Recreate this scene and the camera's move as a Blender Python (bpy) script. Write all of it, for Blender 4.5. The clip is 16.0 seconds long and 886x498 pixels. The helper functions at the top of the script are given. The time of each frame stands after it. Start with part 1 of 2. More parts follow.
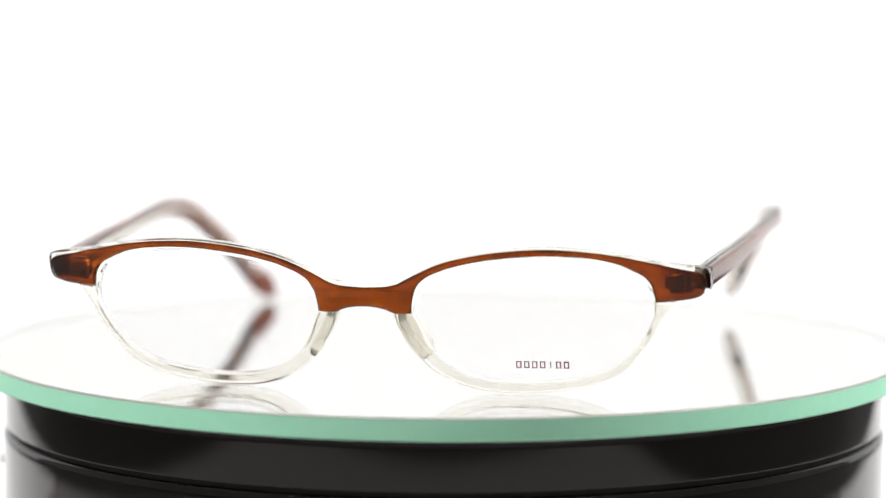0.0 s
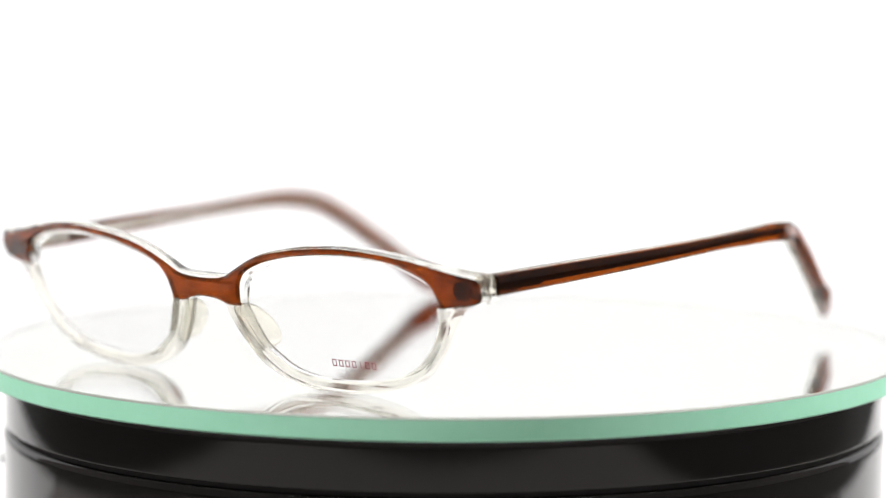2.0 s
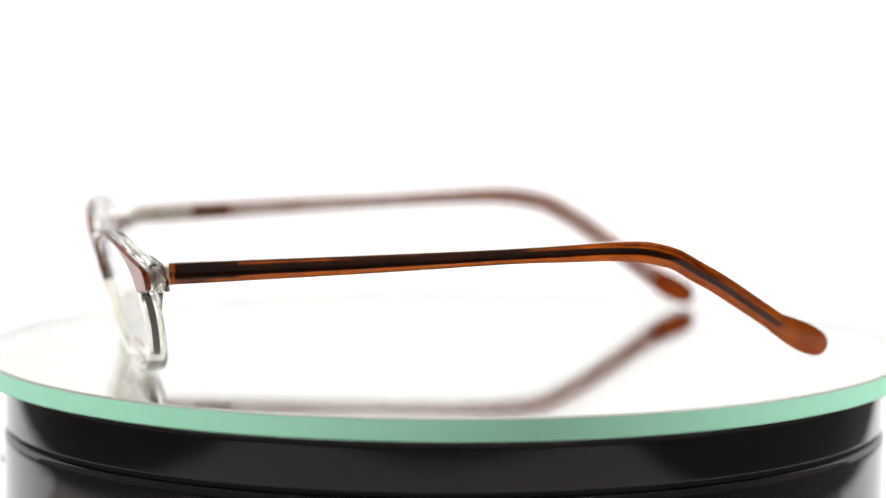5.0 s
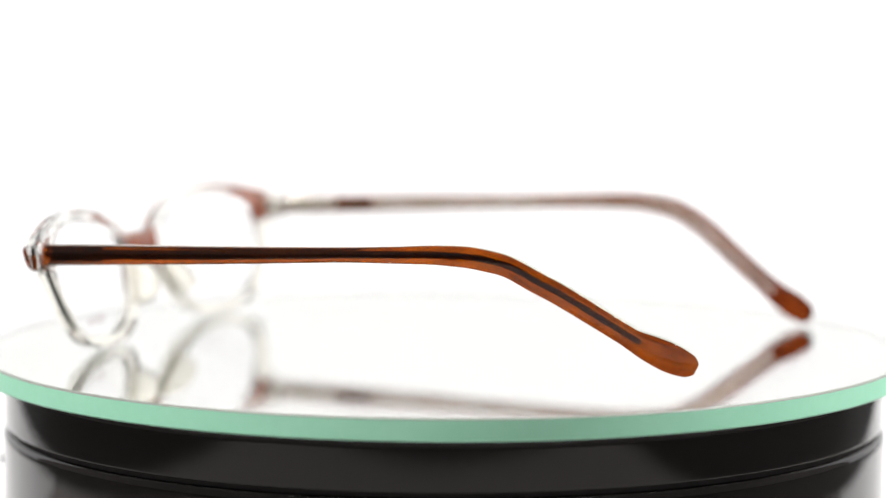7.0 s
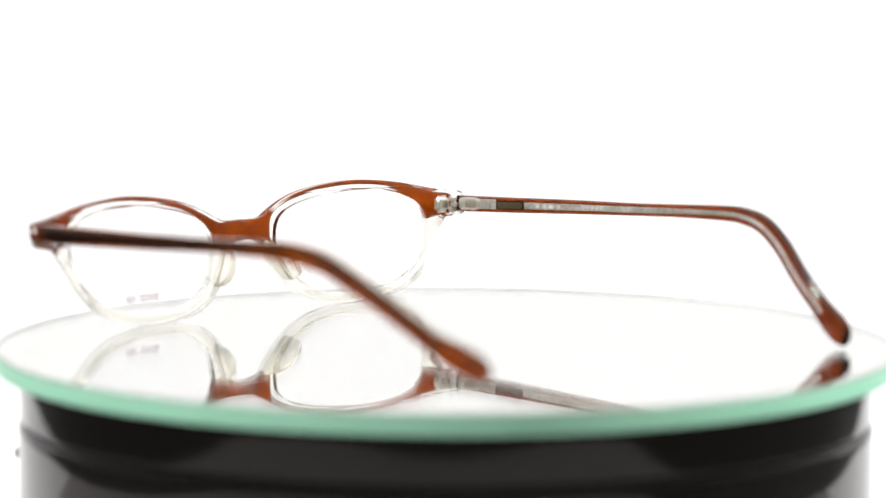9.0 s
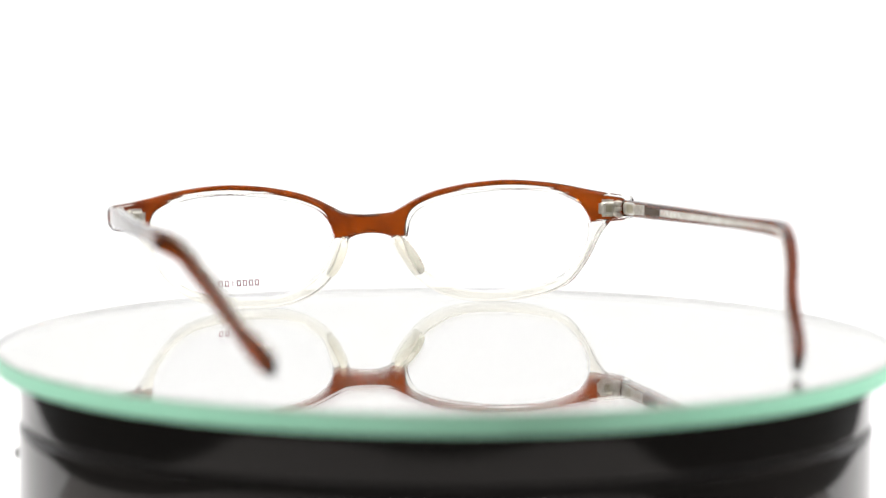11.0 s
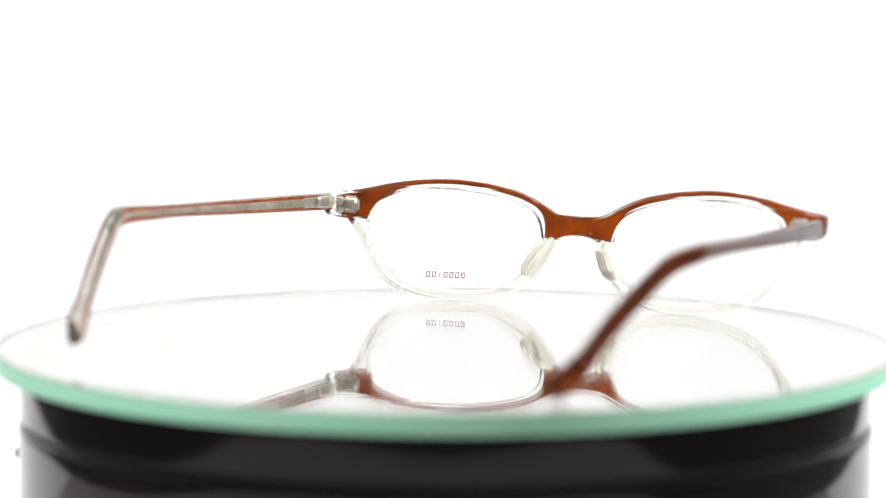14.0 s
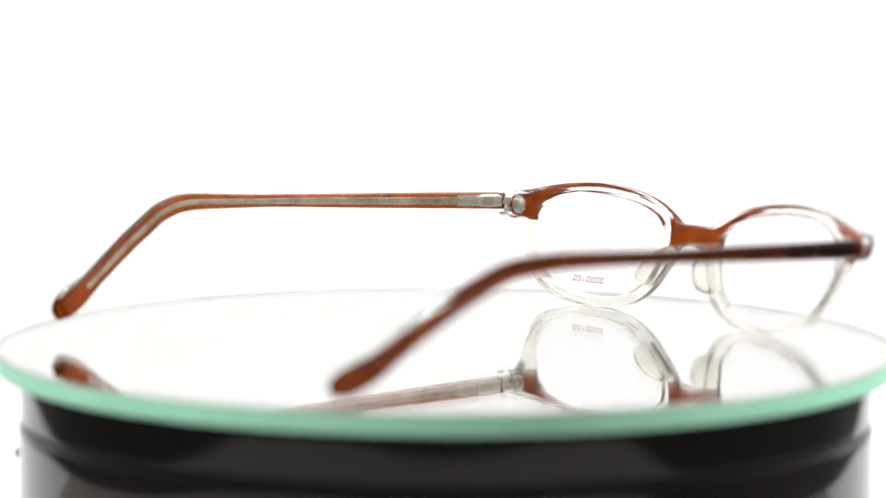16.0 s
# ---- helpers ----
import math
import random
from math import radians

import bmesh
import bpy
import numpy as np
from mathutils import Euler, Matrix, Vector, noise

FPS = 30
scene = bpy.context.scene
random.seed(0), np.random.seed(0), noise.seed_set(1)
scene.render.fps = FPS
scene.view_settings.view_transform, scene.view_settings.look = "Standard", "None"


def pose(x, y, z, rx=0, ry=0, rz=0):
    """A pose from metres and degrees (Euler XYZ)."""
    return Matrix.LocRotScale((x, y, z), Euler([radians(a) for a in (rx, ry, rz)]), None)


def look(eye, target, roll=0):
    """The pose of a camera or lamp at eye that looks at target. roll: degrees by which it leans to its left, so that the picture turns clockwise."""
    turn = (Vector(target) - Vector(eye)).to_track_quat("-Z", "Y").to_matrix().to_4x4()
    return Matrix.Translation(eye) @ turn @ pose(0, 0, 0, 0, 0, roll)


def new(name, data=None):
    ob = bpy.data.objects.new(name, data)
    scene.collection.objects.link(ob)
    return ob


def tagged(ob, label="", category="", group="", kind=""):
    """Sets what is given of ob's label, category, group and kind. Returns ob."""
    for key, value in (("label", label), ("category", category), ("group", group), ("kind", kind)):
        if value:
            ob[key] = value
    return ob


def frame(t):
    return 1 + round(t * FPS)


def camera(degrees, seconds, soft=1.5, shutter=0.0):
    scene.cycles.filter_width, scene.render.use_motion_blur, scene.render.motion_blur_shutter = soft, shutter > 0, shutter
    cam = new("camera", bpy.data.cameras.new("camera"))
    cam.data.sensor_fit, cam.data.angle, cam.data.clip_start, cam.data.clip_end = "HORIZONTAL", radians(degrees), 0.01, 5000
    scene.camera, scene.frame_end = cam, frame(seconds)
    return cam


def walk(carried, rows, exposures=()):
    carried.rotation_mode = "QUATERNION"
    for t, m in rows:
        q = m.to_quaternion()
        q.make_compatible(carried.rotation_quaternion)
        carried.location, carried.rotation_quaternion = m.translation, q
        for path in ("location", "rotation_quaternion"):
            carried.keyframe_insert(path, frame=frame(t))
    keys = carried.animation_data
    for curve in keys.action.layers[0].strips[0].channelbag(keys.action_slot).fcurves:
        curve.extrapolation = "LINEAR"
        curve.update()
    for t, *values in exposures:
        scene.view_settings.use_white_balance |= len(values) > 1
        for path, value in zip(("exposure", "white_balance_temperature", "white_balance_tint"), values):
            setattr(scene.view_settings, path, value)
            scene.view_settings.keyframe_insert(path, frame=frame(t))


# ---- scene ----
from mathutils.geometry import tessellate_polygon

FOV = 16.96
cam = camera(FOV, 16.0, soft=1.3)

# heights above the table: the glass disc's top face stands at TOP
TOP = 0.062
EYE_NEAR = Vector((0.0, -0.6491, TOP + 0.0902))
EYE_FAR = Vector((0.0, -0.6690, TOP + 0.0932))


def aim(eye, tilt, pan):
    t, p = radians(tilt), radians(pan)
    return look(eye, eye + Vector((math.sin(p) * math.cos(t), math.cos(p) * math.cos(t), -math.sin(t))), 0.198)


NEAR = aim(EYE_NEAR, 6.092, -0.031)
FAR = aim(EYE_FAR, 6.160, -0.063)
# the lens breathes as it refocuses from the near rim to the far side at 8.7 s
walk(cam, [(0, NEAR), (8.68, NEAR), (8.8, FAR), (16, FAR)])
cam.data.dof.use_dof = True
cam.data.dof.aperture_fstop = 8.0
focus = tagged(new("focus_mark"), kind="structure")
cam.data.dof.focus_object = focus

# ---- light ----
world = bpy.data.worlds.new("room")
scene.world = world
world.use_nodes = True
world.node_tree.nodes["Background"].inputs[0].default_value = (1.0, 0.93, 0.88, 1)
world.node_tree.nodes["Background"].inputs[1].default_value = 0.25


def lamp(name, eye, target, size, power, colour):
    data = bpy.data.lights.new(name, "AREA")
    data.shape, data.size, data.energy, data.color = "DISK", size, power, colour
    ob = new(name, data)
    ob.matrix_basis = look(eye, target)
    return ob


lamp("studio_lamp", (-0.42, -0.18, 0.90), (0, -0.02, 0.06), 0.08, 13.0, (1.0, 0.98, 0.95))
lamp("studio_lamp", (0.62, 0.02, 0.82), (0, -0.02, 0.06), 0.08, 14.0, (1.0, 0.98, 0.95))
scene.view_settings.exposure = 0.0


# ---- materials ----
def material(name, colour, rough=0.4, metal=0.0, glass=0.0, ior=1.45, emit=0.0, grain=None, bump=0.0, scale=300.0, coat=0.0):
    """A principled material; grain: a second colour mixed in by two scales of noise."""
    m = bpy.data.materials.new(name)
    m.use_nodes = True
    nodes, links = m.node_tree.nodes, m.node_tree.links
    p = nodes["Principled BSDF"]
    p.inputs["Base Color"].default_value = (*colour, 1)
    p.inputs["Roughness"].default_value = rough
    p.inputs["Metallic"].default_value = metal
    p.inputs["Transmission Weight"].default_value = glass
    p.inputs["IOR"].default_value = ior
    p.inputs["Coat Weight"].default_value = coat
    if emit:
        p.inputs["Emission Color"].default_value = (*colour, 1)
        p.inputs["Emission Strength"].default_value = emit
    if grain or bump:
        where = nodes.new("ShaderNodeTexCoord")
        fine, broad = nodes.new("ShaderNodeTexNoise"), nodes.new("ShaderNodeTexNoise")
        fine.inputs["Scale"].default_value, broad.inputs["Scale"].default_value = scale, scale / 9
        for n in (fine, broad):
            n.inputs["Detail"].default_value = 4
            links.new(where.outputs["Object"], n.inputs["Vector"])
        blend = nodes.new("ShaderNodeMath")
        blend.operation = "MULTIPLY_ADD"
        blend.inputs[1].default_value = 0.5
        half = nodes.new("ShaderNodeMath")
        half.operation = "MULTIPLY"
        half.inputs[1].default_value = 0.5
        links.new(broad.outputs[0], half.inputs[0])
        links.new(fine.outputs[0], blend.inputs[0])
        links.new(half.outputs[0], blend.inputs[2])
        if grain:
            ramp = nodes.new("ShaderNodeValToRGB")
            ramp.color_ramp.elements[0].position, ramp.color_ramp.elements[1].position = 0.36, 0.64
            ramp.color_ramp.elements[0].color = (*colour, 1)
            ramp.color_ramp.elements[1].color = (*grain, 1)
            links.new(blend.outputs[0], ramp.inputs[0])
            links.new(ramp.outputs[0], p.inputs["Base Color"])
            if emit:
                links.new(ramp.outputs[0], p.inputs["Emission Color"])
        if bump:
            b = nodes.new("ShaderNodeBump")
            b.inputs["Strength"].default_value, b.inputs["Distance"].default_value = bump, 0.0004
            links.new(blend.outputs[0], b.inputs["Height"])
            links.new(b.outputs[0], p.inputs["Normal"])
    return m


# the sweep glows by emission; no lamp stands behind it
WHITE_CLOTH = material("self-glowing white cloth", (0.16, 0.16, 0.16), 0.9, emit=5.3, grain=(0.157, 0.1565, 0.158), scale=14)
DESK = material("dark grey desk", (0.030, 0.029, 0.028), 0.6, grain=(0.022, 0.021, 0.020), scale=30)
# emits light: added side sheets that fill reflections from out of view
SIDE_CLOTH = material("glowing grey side cloth", (0.22, 0.22, 0.225), 0.9, emit=3.4, grain=(0.20, 0.20, 0.205), scale=14)
# unseen top sheet, given its own glow to brighten upper edges
TOP_CLOTH = material("glowing top cloth", (0.5, 0.5, 0.505), 0.9, emit=0.6, grain=(0.48, 0.48, 0.485), scale=14)
TABLE_WHITE = material("white table board", (0.70, 0.70, 0.71), 0.6, grain=(0.66, 0.66, 0.67), scale=40)
# grey in place of weaker light on the table's front
TABLE_DIM = material("greyed table front", (0.32, 0.304, 0.297), 0.85, grain=(0.275, 0.261, 0.256), bump=0.3, scale=400)
BROWN = material("translucent brown acetate", (0.35, 0.063, 0.0008), 0.03, glass=0.98, ior=1.36, grain=(0.13, 0.0155, 0.0003), scale=260)
TEMPLE_BROWN = material("dark brown acetate", (0.38, 0.080, 0.0014), 0.03, glass=0.985, ior=1.47, grain=(0.20, 0.032, 0.0008), scale=200)
TEMPLE_THICK = material("thick dark brown acetate", (0.25, 0.043, 0.0007), 0.03, glass=0.98, ior=1.47, grain=(0.13, 0.017, 0.0004), scale=200)
CLEAR = material("clear acetate", (0.995, 0.988, 0.955), 0.02, glass=1.0, ior=1.21)
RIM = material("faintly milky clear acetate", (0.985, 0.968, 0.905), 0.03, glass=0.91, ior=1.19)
LINING = material("straw clear acetate", (0.985, 0.960, 0.88), 0.03, glass=1.0, ior=1.30)
PAD = material("milky clear acetate", (0.97, 0.95, 0.87), 0.06, glass=0.86, ior=1.20)
LENS = material("clear demo lens", (0.982, 0.980, 0.988), 0.0, glass=1.0, ior=1.13)
STEEL = material("nickel silver", (0.82, 0.80, 0.74), 0.28, metal=0.75, grain=(0.60, 0.58, 0.52), bump=0.25, scale=900)
CORE = material("scored core metal", (0.93, 0.91, 0.86), 0.36, metal=0.85, grain=(0.50, 0.47, 0.39), bump=1.0, scale=1300)
# the core's outer side, its lack of light put into the colour
SHADED_CORE = material("core metal in painted shade", (0.09, 0.07, 0.05), 0.5, metal=0.6, grain=(0.05, 0.04, 0.03), scale=900)
SLOT = material("dark brown inlay", (0.05, 0.034, 0.016), 0.5, grain=(0.075, 0.052, 0.028), scale=800)
OLIVE = material("dull olive hinge metal", (0.40, 0.37, 0.27), 0.38, metal=0.7, grain=(0.54, 0.51, 0.40), bump=0.3, scale=900)
PRINT = material("dull red print", (0.30, 0.022, 0.05), 0.6)
STAMP = material("pale stamping", (0.85, 0.84, 0.80), 0.5)
PALE = material("pale inner edge", (0.90, 0.92, 0.90), 0.6)
BEVEL = material("ground glass bevel", (0.30, 0.32, 0.29), 0.45, grain=(0.25, 0.27, 0.24), scale=900)
GLASS = material("float glass", (0.995, 0.998, 0.988), 0.0, glass=1.0, ior=1.52)
SILVER = material("mirror silvering", (0.98, 0.985, 0.965), 0.02, metal=1.0)
GREEN = material("ground green glass edge", (0.38, 0.83, 0.60), 0.45, glass=0.12, ior=1.5, grain=(0.42, 0.86, 0.64), scale=500)
BLACK = material("black gloss plastic", (0.0045, 0.0038, 0.0036), 0.06, ior=1.46, grain=(0.007, 0.006, 0.0057), bump=0.03, scale=120)
GROOVE = material("matt black seam", (0.004, 0.004, 0.004), 0.8)


# ---- mesh helpers ----
def mesh_of(name, bm, mat, smooth=45):
    me = bpy.data.meshes.new(name)
    bmesh.ops.recalc_face_normals(bm, faces=bm.faces)
    bm.to_mesh(me)
    bm.free()
    me.materials.append(mat)
    if smooth:
        for f in me.polygons:
            f.use_smooth = True
        me.set_sharp_from_angle(angle=radians(smooth))
    return me


def part(name, bm, mat, parent, label="", smooth=45):
    ob = new(name, mesh_of(name, bm, mat, smooth))
    ob.parent = parent
    return tagged(ob, label)


def lathe(profile, steps=192, closed=True):
    """A ring turned from (radius, height) pairs; a radius of 0 closes it on the axis."""
    bm = bmesh.new()
    rings = []
    for r, z in profile:
        if r < 1e-9:
            rings.append([bm.verts.new((0, 0, z))])
        else:
            rings.append([bm.verts.new((r * math.cos(2 * math.pi * k / steps), r * math.sin(2 * math.pi * k / steps), z)) for k in range(steps)])
    pairs = list(zip(rings, rings[1:])) + ([(rings[-1], rings[0])] if closed else [])
    for a, b in pairs:
        for k in range(steps):
            j = (k + 1) % steps
            if len(a) == 1 and len(b) == 1:
                break
            if len(a) == 1:
                bm.faces.new((a[0], b[k], b[j]))
            elif len(b) == 1:
                bm.faces.new((a[k], a[j], b[0]))
            else:
                bm.faces.new((a[k], a[j], b[j], b[k]))
    return bm


def curve_through(points, n=8):
    """A Catmull-Rom curve through the points, ends included."""
    pts = [np.array(p, float) for p in points]
    pts = [2 * pts[0] - pts[1]] + pts + [2 * pts[-1] - pts[-2]]
    out = []
    for a, b, c, d in zip(pts, pts[1:], pts[2:], pts[3:]):
        for k in range(n):
            t = k / n
            out.append(0.5 * (2 * b + (c - a) * t + (2 * a - 5 * b + 4 * c - d) * t * t + (3 * b - a - 3 * c + d) * t ** 3))
    out.append(pts[-2])
    return out


def box(bm, lo, hi, bevel=0.0, turn=None):
    made = bmesh.ops.create_cube(bm, size=1.0)["verts"]
    lo, hi = Vector(lo), Vector(hi)
    for v in made:
        v.co = (lo + hi) / 2 + Vector([c * s for c, s in zip(v.co, hi - lo)])
    if bevel:
        edges = list({e for v in made for e in v.link_edges})
        bmesh.ops.bevel(bm, geom=edges, offset=bevel, segments=3, affect="EDGES")
    if turn:
        bmesh.ops.transform(bm, matrix=turn, verts=bm.verts)
    return bm


# ---- the glowing backdrop, added tent sides and top, and the table ----
def setting():
    bm = bmesh.new()
    # a sweep of cloth that runs up from the table in one curve and over the top
    prof = [(0.42, 0.002)] + [(0.42 + 0.30 * math.sin(a), 0.302 - 0.30 * math.cos(a)) for a in np.linspace(0.1, math.pi / 2, 12)] + [(0.72, 1.05)]
    rows = []
    for off in (0.0, 0.004):
        rows.append([[bm.verts.new((x, y + off, z + (off if z < 0.3 else 0))) for y, z in prof] for x in (-0.80, 0.80)])
    for a, b in rows:
        for k in range(len(prof) - 1):
            bm.faces.new((a[k], a[k + 1], b[k + 1], b[k]))
    tagged(new("backdrop", mesh_of("backdrop", bm, WHITE_CLOTH)), "seamless white cloth sweep, self-glowing and evenly bright", "backdrop", kind="structure")
    for side, name in ((-1, "wall_west"), (1, "wall_east")):
        bm = box(bmesh.new(), (side * 0.80, 0.45, 0.0), (side * 0.81, 0.72, 1.05))
        tagged(new(name, mesh_of(name, bm, SIDE_CLOTH, 0)), "added glowing grey cloth side, out of view", "tent wall", kind="structure")
    bm = box(bmesh.new(), (-0.80, -0.05, 1.055), (0.80, 0.73, 1.065))
    tagged(new("ceiling", mesh_of("ceiling", bm, TOP_CLOTH, 0)), "added glowing white cloth top, out of view", "ceiling", kind="structure")
    bm = box(bmesh.new(), (-0.31, 0.05, -0.03), (0.275, 0.76, -0.0005), 0.004)
    tagged(new("table_top", mesh_of("table_top", bm, TABLE_WHITE)), "plain matt white table board", "table", kind="structure")
    # added out of view, so the drum reflects a dimmer table front
    bm = box(bmesh.new(), (-0.31, -0.39, -0.03), (0.275, 0.0495, -0.0005), 0.001)
    tagged(new("table_front", mesh_of("table_front", bm, TABLE_DIM)), "front of the white table, greyed to look less lit", "mat", kind="structure")
    bm = box(bmesh.new(), (-1.6, -1.2, -0.06), (1.6, 1.2, -0.031), 0.003)
    tagged(new("floor", mesh_of("floor", bm, DESK)), "dark grey desk surface under the white board", "desk", kind="structure")


# ---- the turntable ----
R = 0.1012
THICK = 0.0047


def turntable():
    base = tagged(new("turntable_base"), "glossy black plastic turntable drum on a white table", "turntable")
    top = TOP - THICK
    rb = 0.0958
    part("drum", lathe([(0, 0.0005), (rb + 0.0006, 0.0005), (rb + 0.0014, 0.0013), (rb + 0.0007, top - 0.020), (rb + 0.0007, top - 0.0137), (rb + 0.00067, top - 0.0131), (rb + 0.00058, top - 0.0125), (rb + 0.0003, top - 0.0119), (rb - 0.0006, top - 0.0115), (rb - 0.004, top - 0.0114), (0, top - 0.0114)], closed=False), BLACK, base)
    part("seam", lathe([(rb - 0.006, top - 0.0118), (rb - 0.0004, top - 0.0118), (rb - 0.0004, top - 0.0104), (rb - 0.006, top - 0.0104)]), GROOVE, base, "dark recessed seam")
    part("rim_band", lathe([(0, top - 0.0107), (rb - 0.002, top - 0.0107), (rb + 0.0001, top - 0.0106), (rb + 0.0003, top - 0.0104), (rb + 0.0003, top - 0.0102), (rb + 0.0003, top - 0.0090), (rb + 0.0003, top - 0.0022), (rb + 0.0003, top - 0.0012), (rb - 0.0002, top - 0.0004), (rb - 0.001, top - 0.0002), (rb - 0.004, top - 0.0001), (0, top - 0.0001)], closed=False), BLACK, base, "glossy black upper band")
    bm = box(bmesh.new(), (-rb - 0.0022, -0.002, 0.0350), (-rb + 0.002, 0.002, 0.0372), 0.0003)
    part("switch", bm, GROOVE, base, "small black switch on the drum's side")
    disc = tagged(new("glass_disc"), "round mirrored glass disc with pale green edge on black turntable", "glass disc")
    c = 0.00045
    part("glass", lathe([(0, 0), (R - c, 0), (R - c, -THICK + 0.0001), (0, -THICK + 0.0001)], 256, closed=False), GLASS, disc)
    edge = part("edge", lathe([(R - c - 0.0001, -c), (R, -c), (R, -THICK + c), (R - c, -THICK + 0.00005), (R - c - 0.0001, -THICK + 0.00005)], 256), GREEN, disc, "ground pale green edge")
    ring = edge.data
    ring.materials.append(PALE)
    for f in ring.polygons:
        if math.hypot(f.center.x, f.center.y) < R - c:
            f.material_index = 1
    part("bevel", lathe([(R - c - 0.0001, -0.00002), (R - c + 0.00008, -0.00002), (R - 0.00003, -c + 0.00004), (R - 0.00003, -c - 0.00003), (R - c - 0.0001, -c - 0.00003)], 256), BEVEL, disc, "narrow ground grey bevel")
    part("silvering", lathe([(0, -THICK + 0.00014), (R - 0.0012, -THICK + 0.00014), (R - 0.0012, -THICK + 0.00003), (0, -THICK + 0.00003)], 192, closed=False), SILVER, disc, "mirror silvering")
    disc.location = (0, 0, TOP)
    return disc


# ---- the eyeglasses, in millimetres: x along the front, y back, z up ----
TILT = math.tan(radians(16))
LEAN = 0.03
BOW = 0.00177


def at_front(u, z, d):
    """The place on the bowed and leaning front, d behind its face."""
    u += math.copysign(max(0.0, (abs(u) - 60) / 7) * 0.04 * d, u)
    return Vector((u, BOW * u * u + (18 - z) * TILT + d, z + d * LEAN)) / 1000


def mirrored(half):
    """Closes the half outline, from the middle's bottom to its top, into a loop."""
    return [np.array(p) for p in half] + [np.array((-p[0], p[1])) for p in half[::-1] if p[0] > 1e-6]


def slab(loops, front, back, bevel=0.3):
    """A plate cut along the loops (the first is the outline, the rest are holes), from depth front(u, z) to back(u, z)."""
    offs, count, index = [], 0, []
    for n, loop in enumerate(loops):
        pts = np.array(loop)
        area = np.sum(pts[:, 0] * np.roll(pts[:, 1], -1) - np.roll(pts[:, 0], -1) * pts[:, 1])
        if (area < 0) == (n == 0):
            pts = pts[::-1]
        way = np.roll(pts, -1, 0) - np.roll(pts, 1, 0)
        way /= np.linalg.norm(way, axis=1)[:, None] + 1e-9
        offs.append((pts, pts + np.stack([-way[:, 1], way[:, 0]], 1) * bevel))
        index.append(list(range(count, count + len(pts))))
        count += len(pts)
    faces = tessellate_polygon([[Vector((*p, 0)) for p in inner] for _, inner in offs])
    bm = bmesh.new()
    levels = []
    for inset, where in ((1, 0), (0, 1), (0, 2), (1, 3)):
        row = []
        for pts, inner in offs:
            for p, q in zip(pts, inner):
                f, b = front(*p), back(*p)
                d = (f, f + bevel, b - bevel, b)[where]
                row.append(bm.verts.new(at_front(*(q if inset else p), d)))
        levels.append(row)
    for a, b in zip(levels, levels[1:]):
        for ring in index:
            for i, j in zip(ring, ring[1:] + ring[:1]):
                bm.faces.new((a[i], a[j], b[j], b[i]))
    for row in (levels[0], levels[-1]):
        for f in faces:
            bm.faces.new([row[i] for i in f])
    return bm


BRIDGE_LOW = [(0, 17.4), (2.2, 17.25), (4.2, 16.8), (5.6, 16.2)]
NOSE = [(5.6, 16.2), (6.2, 13.9), (7.7, 11.0), (9.8, 7.9), (11.9, 5.4), (14.6, 3.4), (17.9, 1.8), (22.2, 0.6), (26.8, 0.12), (32.1, 0.08), (37.0, 0.5),
        (42.0, 1.4), (46.4, 2.7), (49.9, 4.6), (52.9, 7.7), (55.4, 11.2), (57.3, 14.6), (58.6, 16.8), (60.6, 19.4)]
ENDPIECE = [(60.6, 19.5), (62.6, 19.7), (64.8, 20.0), (66.2, 20.6), (66.8, 21.8), (66.9, 23.2), (66.85, 24.9)]
BROWN_END = [(60.6, 19.5), (62.4, 19.7), (64.2, 20.1), (65.4, 20.7), (66.0, 21.8), (66.1, 23.2), (65.8, 24.6), (64.7, 25.25)]
BROW = [(66.5, 24.8), (64.7, 25.25), (61.0, 25.95), (55.8, 27.1), (50.5, 28.2), (45.2, 28.95), (39.8, 29.4), (35.3, 29.5), (31.0, 29.25), (25.8, 28.7), (20.3, 27.7),
        (16.8, 26.8), (13.6, 25.6), (11.3, 24.5), (9.0, 23.3), (6.9, 22.15), (5.0, 21.6), (2.5, 21.35), (0, 21.25)]
EYE_UP = [(9.3, 16.1), (9.5, 18.0), (10.0, 20.3), (11.1, 22.25), (13.0, 23.75), (15.6, 24.9), (18.2, 25.8), (23.5, 27.0), (28.8, 27.7), (34.2, 28.15), (39.6, 28.15), (44.8, 27.75),
          (49.2, 26.85), (52.3, 25.5), (54.6, 24.2), (55.9, 22.4), (56.4, 20.5), (56.6, 19.1)]
EYE_LOW = [(56.6, 19.1), (56.0, 15.9), (54.6, 12.5), (52.4, 9.5), (49.3, 6.6), (45.4, 4.6), (40.0, 3.3), (33.3, 2.6), (27.8, 2.5), (23.4, 2.9), (19.0, 4.1), (15.8, 6.1), (13.1, 8.3),
           (11.4, 11.2), (10.3, 14.0), (9.3, 16.1)]


def joined(*runs, n=6):
    out = []
    for r in runs:
        out += curve_through(r, n)[:-1]
    return out + [np.array(runs[-1][-1], float)]


def eye_loop(side, n=6):
    return [np.array((side * p[0], p[1])) for p in joined(EYE_UP, EYE_LOW, n=n)[:-1]]


def clear_loop(side, n=6):
    """The opening of the clear stock, which stands proud of the brown layer's edge along the top."""
    loop = np.array(eye_loop(1, n))
    mid = np.array((33.0, 15.5))
    out = []
    for p in loop:
        k = min(1.0, max(0.0, (p[1] - 16.5) / 6.0))
        way = (mid - p) * np.array((0.55, 1.0))
        q = p + way / (np.linalg.norm(way) + 1e-9) * 0.85 * k
        out.append(np.array((side * q[0], q[1])))
    return out


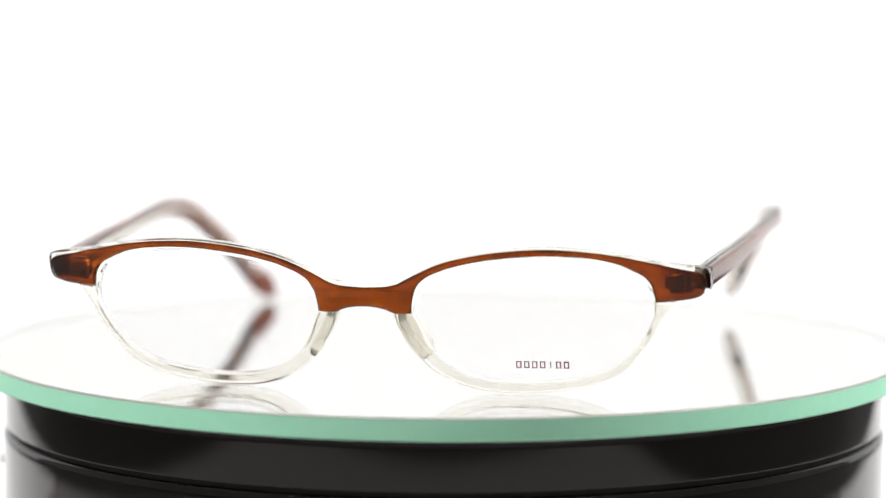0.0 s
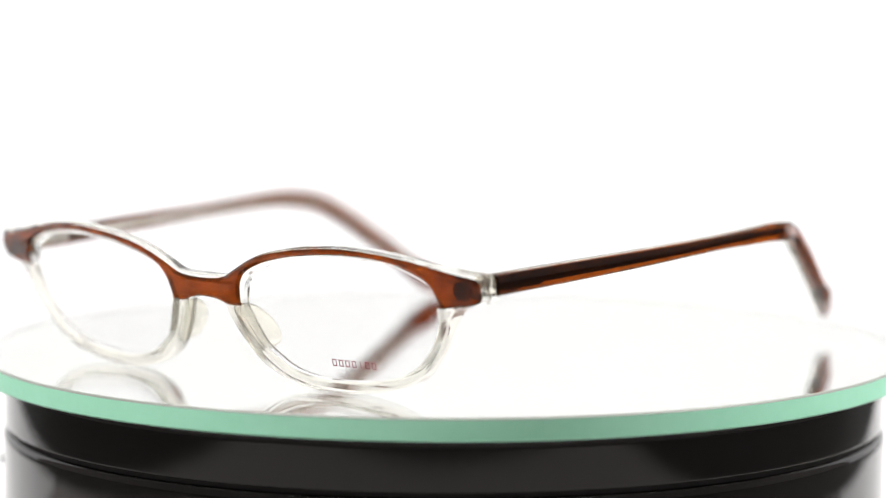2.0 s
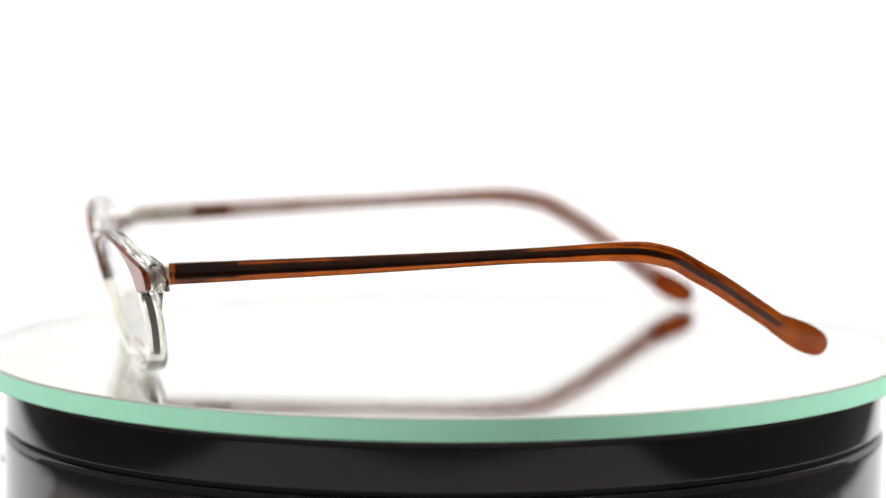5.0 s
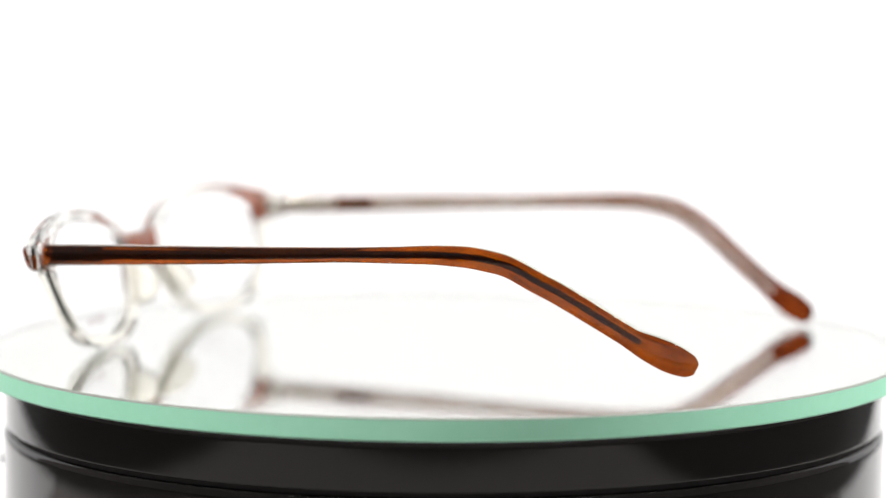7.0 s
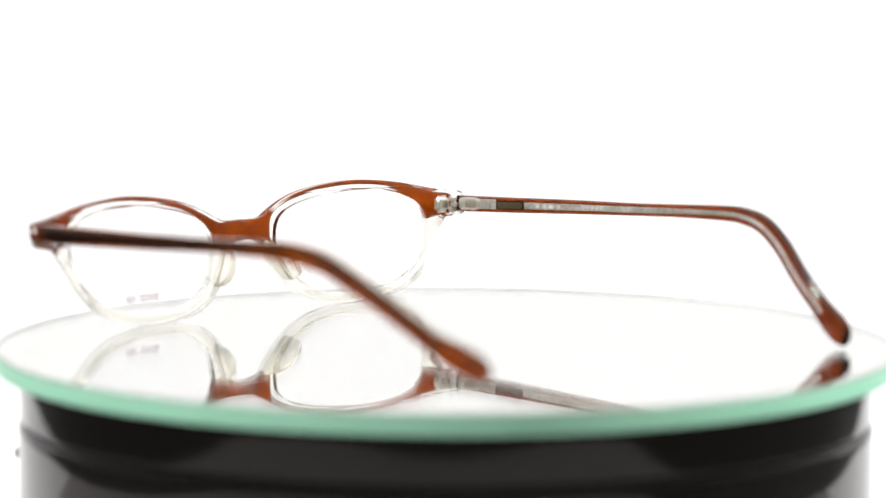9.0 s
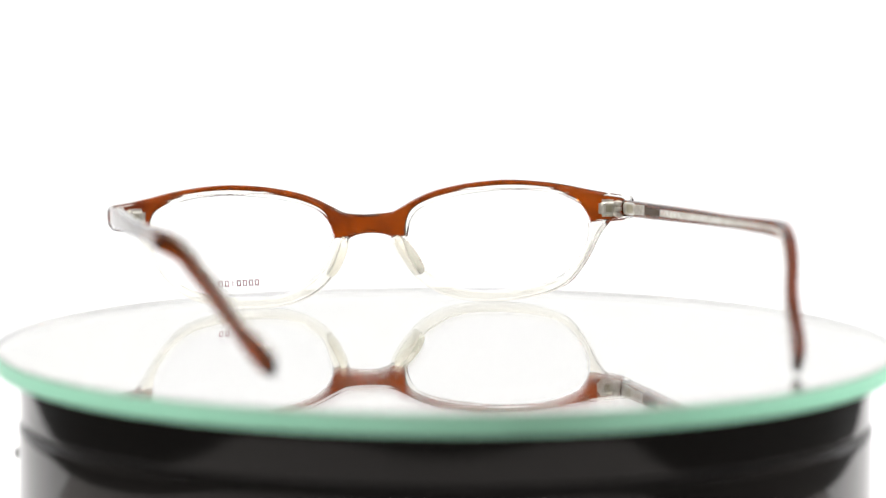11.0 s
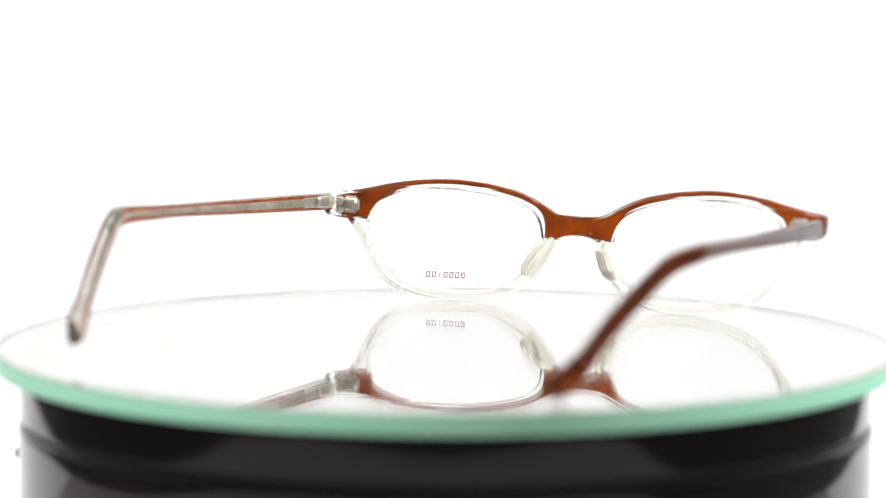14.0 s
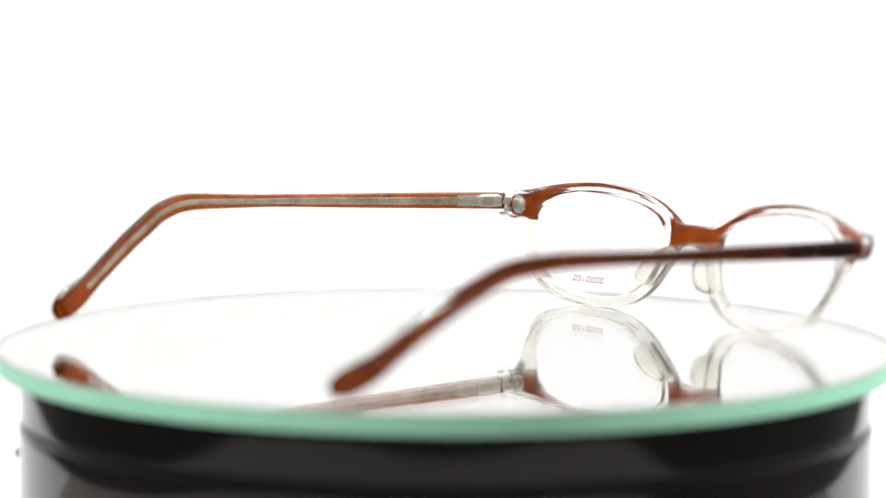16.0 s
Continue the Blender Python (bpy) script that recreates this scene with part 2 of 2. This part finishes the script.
def seam_front(u, z):
    """The clear stock starts behind the brown layer above the joint, and at the face below it."""
    return 1.18 if z > (16.15 if abs(u) < 25 else 19.2) else 0.0


def clear_back(u, z):
    return 3.7 + 0.9 * max(0.0, min(1.0, (abs(u) - 57.5) / 3))


PAD_ROOT = [(6.0, 16.4), (6.5, 14.4), (7.6, 12.2), (8.8, 10.0), (9.9, 8.3), (10.8, 7.0)]


def nose_pad(side):
    """A rounded blade moulded along the nose edge of the rim: it reaches back and flares outwards."""
    line = np.array(curve_through(PAD_ROOT, 5))
    count = len(line) - 1
    bm, rings = bmesh.new(), []
    for k, (u, z) in enumerate(line):
        s = k / count
        reach = 2.4 + 6.6 * max(0.0, 1 - abs(2 * s - 1) ** 2.0) ** 0.5
        half = 0.40 + 0.95 * max(0.0, 1 - abs(2 * s - 1) ** 4)
        ring = []
        for q in range(16):
            a = 2 * math.pi * q / 16
            c, n = math.cos(a), math.sin(a)
            d = 1.6 + (reach - 1.6) * (0.5 - 0.5 * math.copysign(abs(c) ** 0.6, c))
            off = half * math.copysign(abs(n) ** 0.8, n)
            flare = 0.15 * (d - 1.6)
            ring.append(bm.verts.new(at_front(side * (u + 0.7 + flare + off * 0.85), z + off * 0.45, d)))
        rings.append(ring)
    for a, b in zip(rings, rings[1:]):
        for i in range(16):
            bm.faces.new((a[i], a[(i + 1) % 16], b[(i + 1) % 16], b[i]))
    bm.faces.new(rings[0])
    bm.faces.new(rings[-1])
    return bm


def barrel(bm, x, y, z, r, h):
    """An upright hinge knuckle with rounded ends, in millimetres."""
    levels = [(r * 0.7, -h / 2), (r, -h / 2 + 0.15), (r, h / 2 - 0.15), (r * 0.7, h / 2)]
    rings = [[bm.verts.new(Vector((x + q * math.cos(math.pi * k / 8), y + q * math.sin(math.pi * k / 8), z + d)) / 1000) for k in range(16)] for q, d in levels]
    for a, b in zip(rings, rings[1:]):
        for i in range(16):
            bm.faces.new((a[i], a[(i + 1) % 16], b[(i + 1) % 16], b[i]))
    bm.faces.new(rings[0])
    bm.faces.new(rings[-1])


def slimmer(v):
    """How the arms thin out from the hinge to the tip."""
    return float(np.interp(v, (11, 60, 100, 141, 144, 146), (1.0, 0.94, 0.78, 0.73, 0.64, 0.30)))


def temple_loft(line, u_of, thick, steps=5, inset=0.0, fade=slimmer, corner=0.42):
    """A bar along line, a row of (back, up, half height): a rounded section between u = thick[0] and thick[1] off the middle."""
    pts = curve_through(line, steps)
    bm, rings = bmesh.new(), []
    for k, (v, z, h) in enumerate(pts):
        a, b = pts[max(k - 1, 0)], pts[min(k + 1, len(pts) - 1)]
        t = np.array((b[0] - a[0], b[1] - a[1]))
        t /= np.linalg.norm(t)
        h = max(h - inset, 0.05)
        lo, hi = thick
        if fade:
            lo, hi = lo * fade(v), hi * fade(v)
        mid, half = (lo + hi) / 2, (hi - lo) / 2
        r = min(corner, half * 0.9, h * 0.9)
        ring = []
        for sx, sy, a0 in ((1, 1, 0), (-1, 1, 90), (-1, -1, 180), (1, -1, 270)):
            for q in (0, 30, 60, 90):
                a = radians(a0 + q)
                x = mid + sx * (half - r) + r * math.cos(a)
                y = sy * (h - r) + r * math.sin(a)
                ring.append(bm.verts.new(Vector((u_of(v) + x, v - t[1] * y, z + t[0] * y)) / 1000))
        rings.append(ring)
    for a, b in zip(rings, rings[1:]):
        for i in range(16):
            bm.faces.new((a[i], a[(i + 1) % 16], b[(i + 1) % 16], b[i]))
    bm.faces.new(rings[0])
    bm.faces.new(rings[-1])
    return bm


LINE_L = [(11.25, 23.8, 2.1), (27.4, 24.55, 2.0), (52.8, 25.65, 1.75), (77.4, 26.8, 1.5), (89.4, 27.25, 1.68), (98, 27.6, 1.9), (104, 27.4, 2.1), (108, 26.65, 2.15), (112, 25.4, 2.12), (117, 22.55, 2.15),
          (122.2, 19.6, 2.15), (132.6, 12.85, 2.1), (135.2, 11.1, 2.25), (138.2, 9.5, 2.75), (141.4, 7.9, 3.0), (143.8, 6.7, 2.75), (145.5, 5.85, 2.2), (146.5, 5.35, 1.1)]
LINE_R = [(11.25, 23.0, 2.05), (26, 23.5, 1.95), (50, 24.5, 1.75), (68, 25.15, 1.55), (82, 25.75, 1.58), (96, 26.2, 1.8), (103, 25.95, 2.0), (110.6, 24.55, 2.12), (118, 20.6, 2.18), (125.5, 15.1, 2.18),
          (133, 9.45, 2.2), (136.8, 6.7, 2.6), (140.2, 4.7, 2.95), (142.8, 3.4, 2.75), (144.6, 2.5, 2.2), (145.6, 2.05, 1.1)]
# how far each arm stands off the middle: it bows out to the bend and turns in towards the tip
BOW_L = [(11.2, 65.1), (30, 66.9), (60, 69.0), (95, 70.3), (103, 70.2), (111, 67.4), (120, 64.4), (130, 60.9), (140, 57.2), (146, 54.9)]
BOW_R = [(11.2, 65.1), (30, 66.9), (60, 69.0), (95, 70.6), (103, 70.4), (110, 68.6), (118, 66.2), (127, 62.6), (137, 60.0), (146, 57.0)]


def along(line, v0, v1, h0, h1, n=14):
    """The stretch of a temple's line from v0 to v1, with its own half heights."""
    pts = np.array(curve_through(line, 8))
    vs = np.linspace(v0, v1, n)
    return [(v, float(np.interp(v, pts[:, 0], pts[:, 1])), h0 + (h1 - h0) * k / (n - 1)) for k, v in enumerate(vs)]


def shade_outer(ob, side):
    """Paints shade, as a dull dark metal, on the faces that lie against the brown stock."""
    ob.data.materials.append(SHADED_CORE)
    for f in ob.data.polygons:
        if f.normal.x * side > 0.5:
            f.material_index = 1


def temple(glasses, side, line):
    spread = np.array(curve_through(BOW_L if side > 0 else BOW_R, 6))
    u_of = lambda v: side * float(np.interp(v, spread[:, 0], spread[:, 1]))
    span = (lambda a, b: (a, b) if side > 0 else (-b, -a))
    # one arm is lined with clear stock; in the other the core lies bare on the inner face
    outer = (0.35, 1.75) if side > 0 else (-1.75, 1.75)
    arm = part("temple", temple_loft(line, u_of, span(*outer), corner=0.6 if side > 0 else 0.85), TEMPLE_BROWN if side > 0 else TEMPLE_THICK, glasses, "brown translucent acetate temple arm")
    if side > 0:
        part("lining", temple_loft(line[:-2], u_of, span(-1.75, 0.31), inset=0.06), LINING, arm, "clear acetate inner layer")
    face, wide0, end = (-1.25, 21.0, 72.0) if side > 0 else (-1.79, 34.0, 82.0)
    core = along(line, wide0, end, 0.95, 0.75) + along(line, end + 1.0, end + 3, 0.70, 0.66, 3) + along(line, end + 6, 136.0, 0.66, 0.55, 24)
    wire = part("core_wire", temple_loft(core, u_of, span(face, -0.62), corner=0.2), CORE, arm, "flat scored metal core")
    if side > 0:
        shade_outer(wire, side)
    if side < 0:
        part("inlay", temple_loft(along(line, 24.9, 25.4, 0.75, 1.0, 3) + along(line, 25.9, 32.4, 1.05, 1.05, 5) + along(line, 32.9, 33.4, 1.0, 0.75, 3), u_of, span(-1.80, -0.5)), SLOT, arm, "dark brown inlay")
        # unreadable stamping along the core
        bm = bmesh.new()
        pts = np.array(curve_through(line, 8))
        for v0, w in ((38.0, 1.4), (40.4, 1.0), (42.2, 1.8), (45.0, 1.2), (53.0, 1.0), (54.6, 0.5), (55.9, 1.0), (57.4, 1.0), (58.9, 1.0), (66.0, 1.0), (67.4, 1.0)):
            z = float(np.interp(v0, pts[:, 0], pts[:, 1]))
            u = u_of(v0) + 1.80 * slimmer(v0)
            box(bm, Vector((u, v0, z - 0.42)) / 1000, Vector((u + 0.03, v0 + w * 0.8, z + 0.42)) / 1000)
        part("stamping", bm, STAMP, arm, "pale worn stamping", 0)
    # hinge leaf sunk into the lining, with its knuckle
    zc = float(np.interp(16, [p[0] for p in line], [p[1] for p in line]))
    bm = temple_loft([(12.4, zc, 1.2), (13.2, zc, 1.55), (16, zc + 0.1, 1.6), (18.4, zc + 0.2, 1.5), (19.4, zc + 0.25, 0.9)], u_of, span(-1.9, -0.9), steps=3)
    leaf = part("hinge_leaf", bm, STEEL, arm, "nickel hinge leaf")
    bm = temple_loft([(14.6, zc + 0.05, 0.85), (15.2, zc + 0.08, 1.05), (17.4, zc + 0.15, 1.05), (18.2, zc + 0.2, 0.8)], u_of, span(-1.97, -1.2), steps=3, corner=0.1)
    part("leaf_face", bm, OLIVE, leaf, "dull olive leaf face")
    bm = bmesh.new()
    barrel(bm, side * 62.4, 11.5, zc - 0.3, 0.95, 1.2)
    part("knuckle", bm, STEEL, leaf, "nickel knuckle")
    bm = temple_loft([(12.6, zc, 1.3), (18, zc + 0.15, 1.3), (24.7, zc + 0.42, 1.3)], u_of, span(-0.72 if side > 0 else -1.78, -0.50), steps=3, corner=0.2)
    shade_outer(part("hinge_plate", bm, CORE, arm, "flat hinge anchor plate"), side)
    return arm


def eyeglasses():
    g = tagged(new("eyeglasses"), "brown and clear acetate eyeglasses, arms open, on a mirrored glass disc", "eyeglasses")
    # brown upper layer
    upper = mirrored(joined(BRIDGE_LOW, [(5.6, 16.2), (7.4, 16.0), (9.4, 16.2)], EYE_UP, [(56.6, 19.1), (60.6, 19.4)], BROWN_END, BROW[1:]))
    part("brow_bar", slab([upper], lambda u, z: 0.0, lambda u, z: 1.2, 0.5), BROWN, g, "translucent brown acetate brow layer", 30)
    crest = [(u, z + 0.38 + 0.55 * max(0.0, 1 - u / 8) + 0.5 * min(1.0, max(0.0, (u - 58.0) / 6))) for u, z in BROW]
    outline = mirrored(joined(BRIDGE_LOW, NOSE, ENDPIECE, crest))
    rims = part("front_frame", slab([outline, clear_loop(1), clear_loop(-1)], seam_front, clear_back, 0.34), CLEAR, g, "clear acetate rims", 30)
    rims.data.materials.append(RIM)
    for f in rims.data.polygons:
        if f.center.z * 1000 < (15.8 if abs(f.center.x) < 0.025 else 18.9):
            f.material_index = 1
    for side in (1, -1):
        loop = np.array(clear_loop(side, 5))
        mid = np.array((side * 33.0, 15.5))
        bm = bmesh.new()
        shells = []
        for d in (1.35, 2.75):
            rings = []
            for k in range(1, 13):
                rings.append([bm.verts.new(at_front(*(mid + (p - mid) * k / 12 * 0.999), d)) for p in loop])
            hub = bm.verts.new(at_front(*mid, d))
            n = len(loop)
            for i in range(n):
                bm.faces.new((hub, rings[0][i], rings[0][(i + 1) % n]))
            for a, b in zip(rings, rings[1:]):
                for i in range(n):
                    bm.faces.new((a[i], a[(i + 1) % n], b[(i + 1) % n], b[i]))
            shells.append(rings[-1])
        for i in range(n):
            bm.faces.new((shells[0][i], shells[0][(i + 1) % n], shells[1][(i + 1) % n], shells[1][i]))
        lens = part("lens", bm, LENS, g, "thin clear demo lens", 60)
        if side > 0:
            # the printed mark: seven plain outlined bars
            bm = bmesh.new()
            w, gap, line, h = 1.02, 0.52, 0.22, 1.42
            for k in range(7):
                u0 = 29.25 + k * (w + gap)
                z0 = 5.4
                strokes = [(0.44, 0.0, 0.61, h)] if k == 4 else [(0, 0, line, h), (w - line, 0, w, h), (line, h - line, w - line, h), (line, 0, w - line, line)]
                for x0, y0, x1, y1 in strokes:
                    vs = [bm.verts.new(at_front(u0 + x, z0 + y, 1.33)) for x, y in ((x0, y0), (x1, y0), (x1, y1), (x0, y1))]
                    bm.faces.new(vs)
            part("print", bm, PRINT, lens, "small dull red printed mark", 0)
        part("nose_pad", nose_pad(side), PAD, g, "milky clear nose pad", 60)
        # hinge half on the back of the front: a rounded plate, its dull face and two knuckles
        zc = 23.1 if side > 0 else 22.9
        bm = box(bmesh.new(), Vector((57.9, 8.2, zc - 2.2)) / 1000, Vector((62.6, 10.3, zc + 2.2)) / 1000, 0.0009)
        for v in bm.verts:
            v.co.x *= side
        hinge = part("hinge", bm, STEEL, g, "nickel hinge half with split knuckle")
        bm = box(bmesh.new(), Vector((59.3, 10.0, zc - 1.0)) / 1000, Vector((61.3, 10.34, zc + 1.0)) / 1000, 0.00015)
        for v in bm.verts:
            v.co.x *= side
        part("plate_face", bm, OLIVE, hinge, "dull olive plate face")
        for dz in (-1.35, 1.35):
            bm = bmesh.new()
            barrel(bm, side * 62.3, 11.2, zc + dz, 1.05, 1.25)
            part("knuckle", bm, STEEL, hinge, "nickel knuckle")
        bm = bmesh.new()
        barrel(bm, side * 62.3, 11.2, zc, 0.5, 4.4)
        part("pin", bm, OLIVE, hinge, "dull hinge screw")
        temple(g, side, LINE_L if side > 0 else LINE_R)
    return g


setting()
disc = turntable()
glasses = eyeglasses()

SPIN, PHASE = -13.890, 2.380
SEAT = Vector((-0.01887, -0.07320, 0))


def motions():
    rows_disc, rows_glasses = [], []
    for k in range(33):
        t = k * 0.5
        a = PHASE + SPIN * t
        turn = pose(0, 0, TOP, 0, 0, a)
        rows_disc.append((t, turn))
        rows_glasses.append((t, turn @ pose(SEAT.x, SEAT.y, 0, 0, 0, -14.15)))
    near, far = pose(0, EYE_NEAR.y + 0.578, TOP), pose(0, EYE_FAR.y + 0.738, TOP)
    walk(focus, [(0, near), (8.68, near), (8.8, far), (16, far)])
    walk(disc, rows_disc)
    walk(glasses, rows_glasses)


motions()
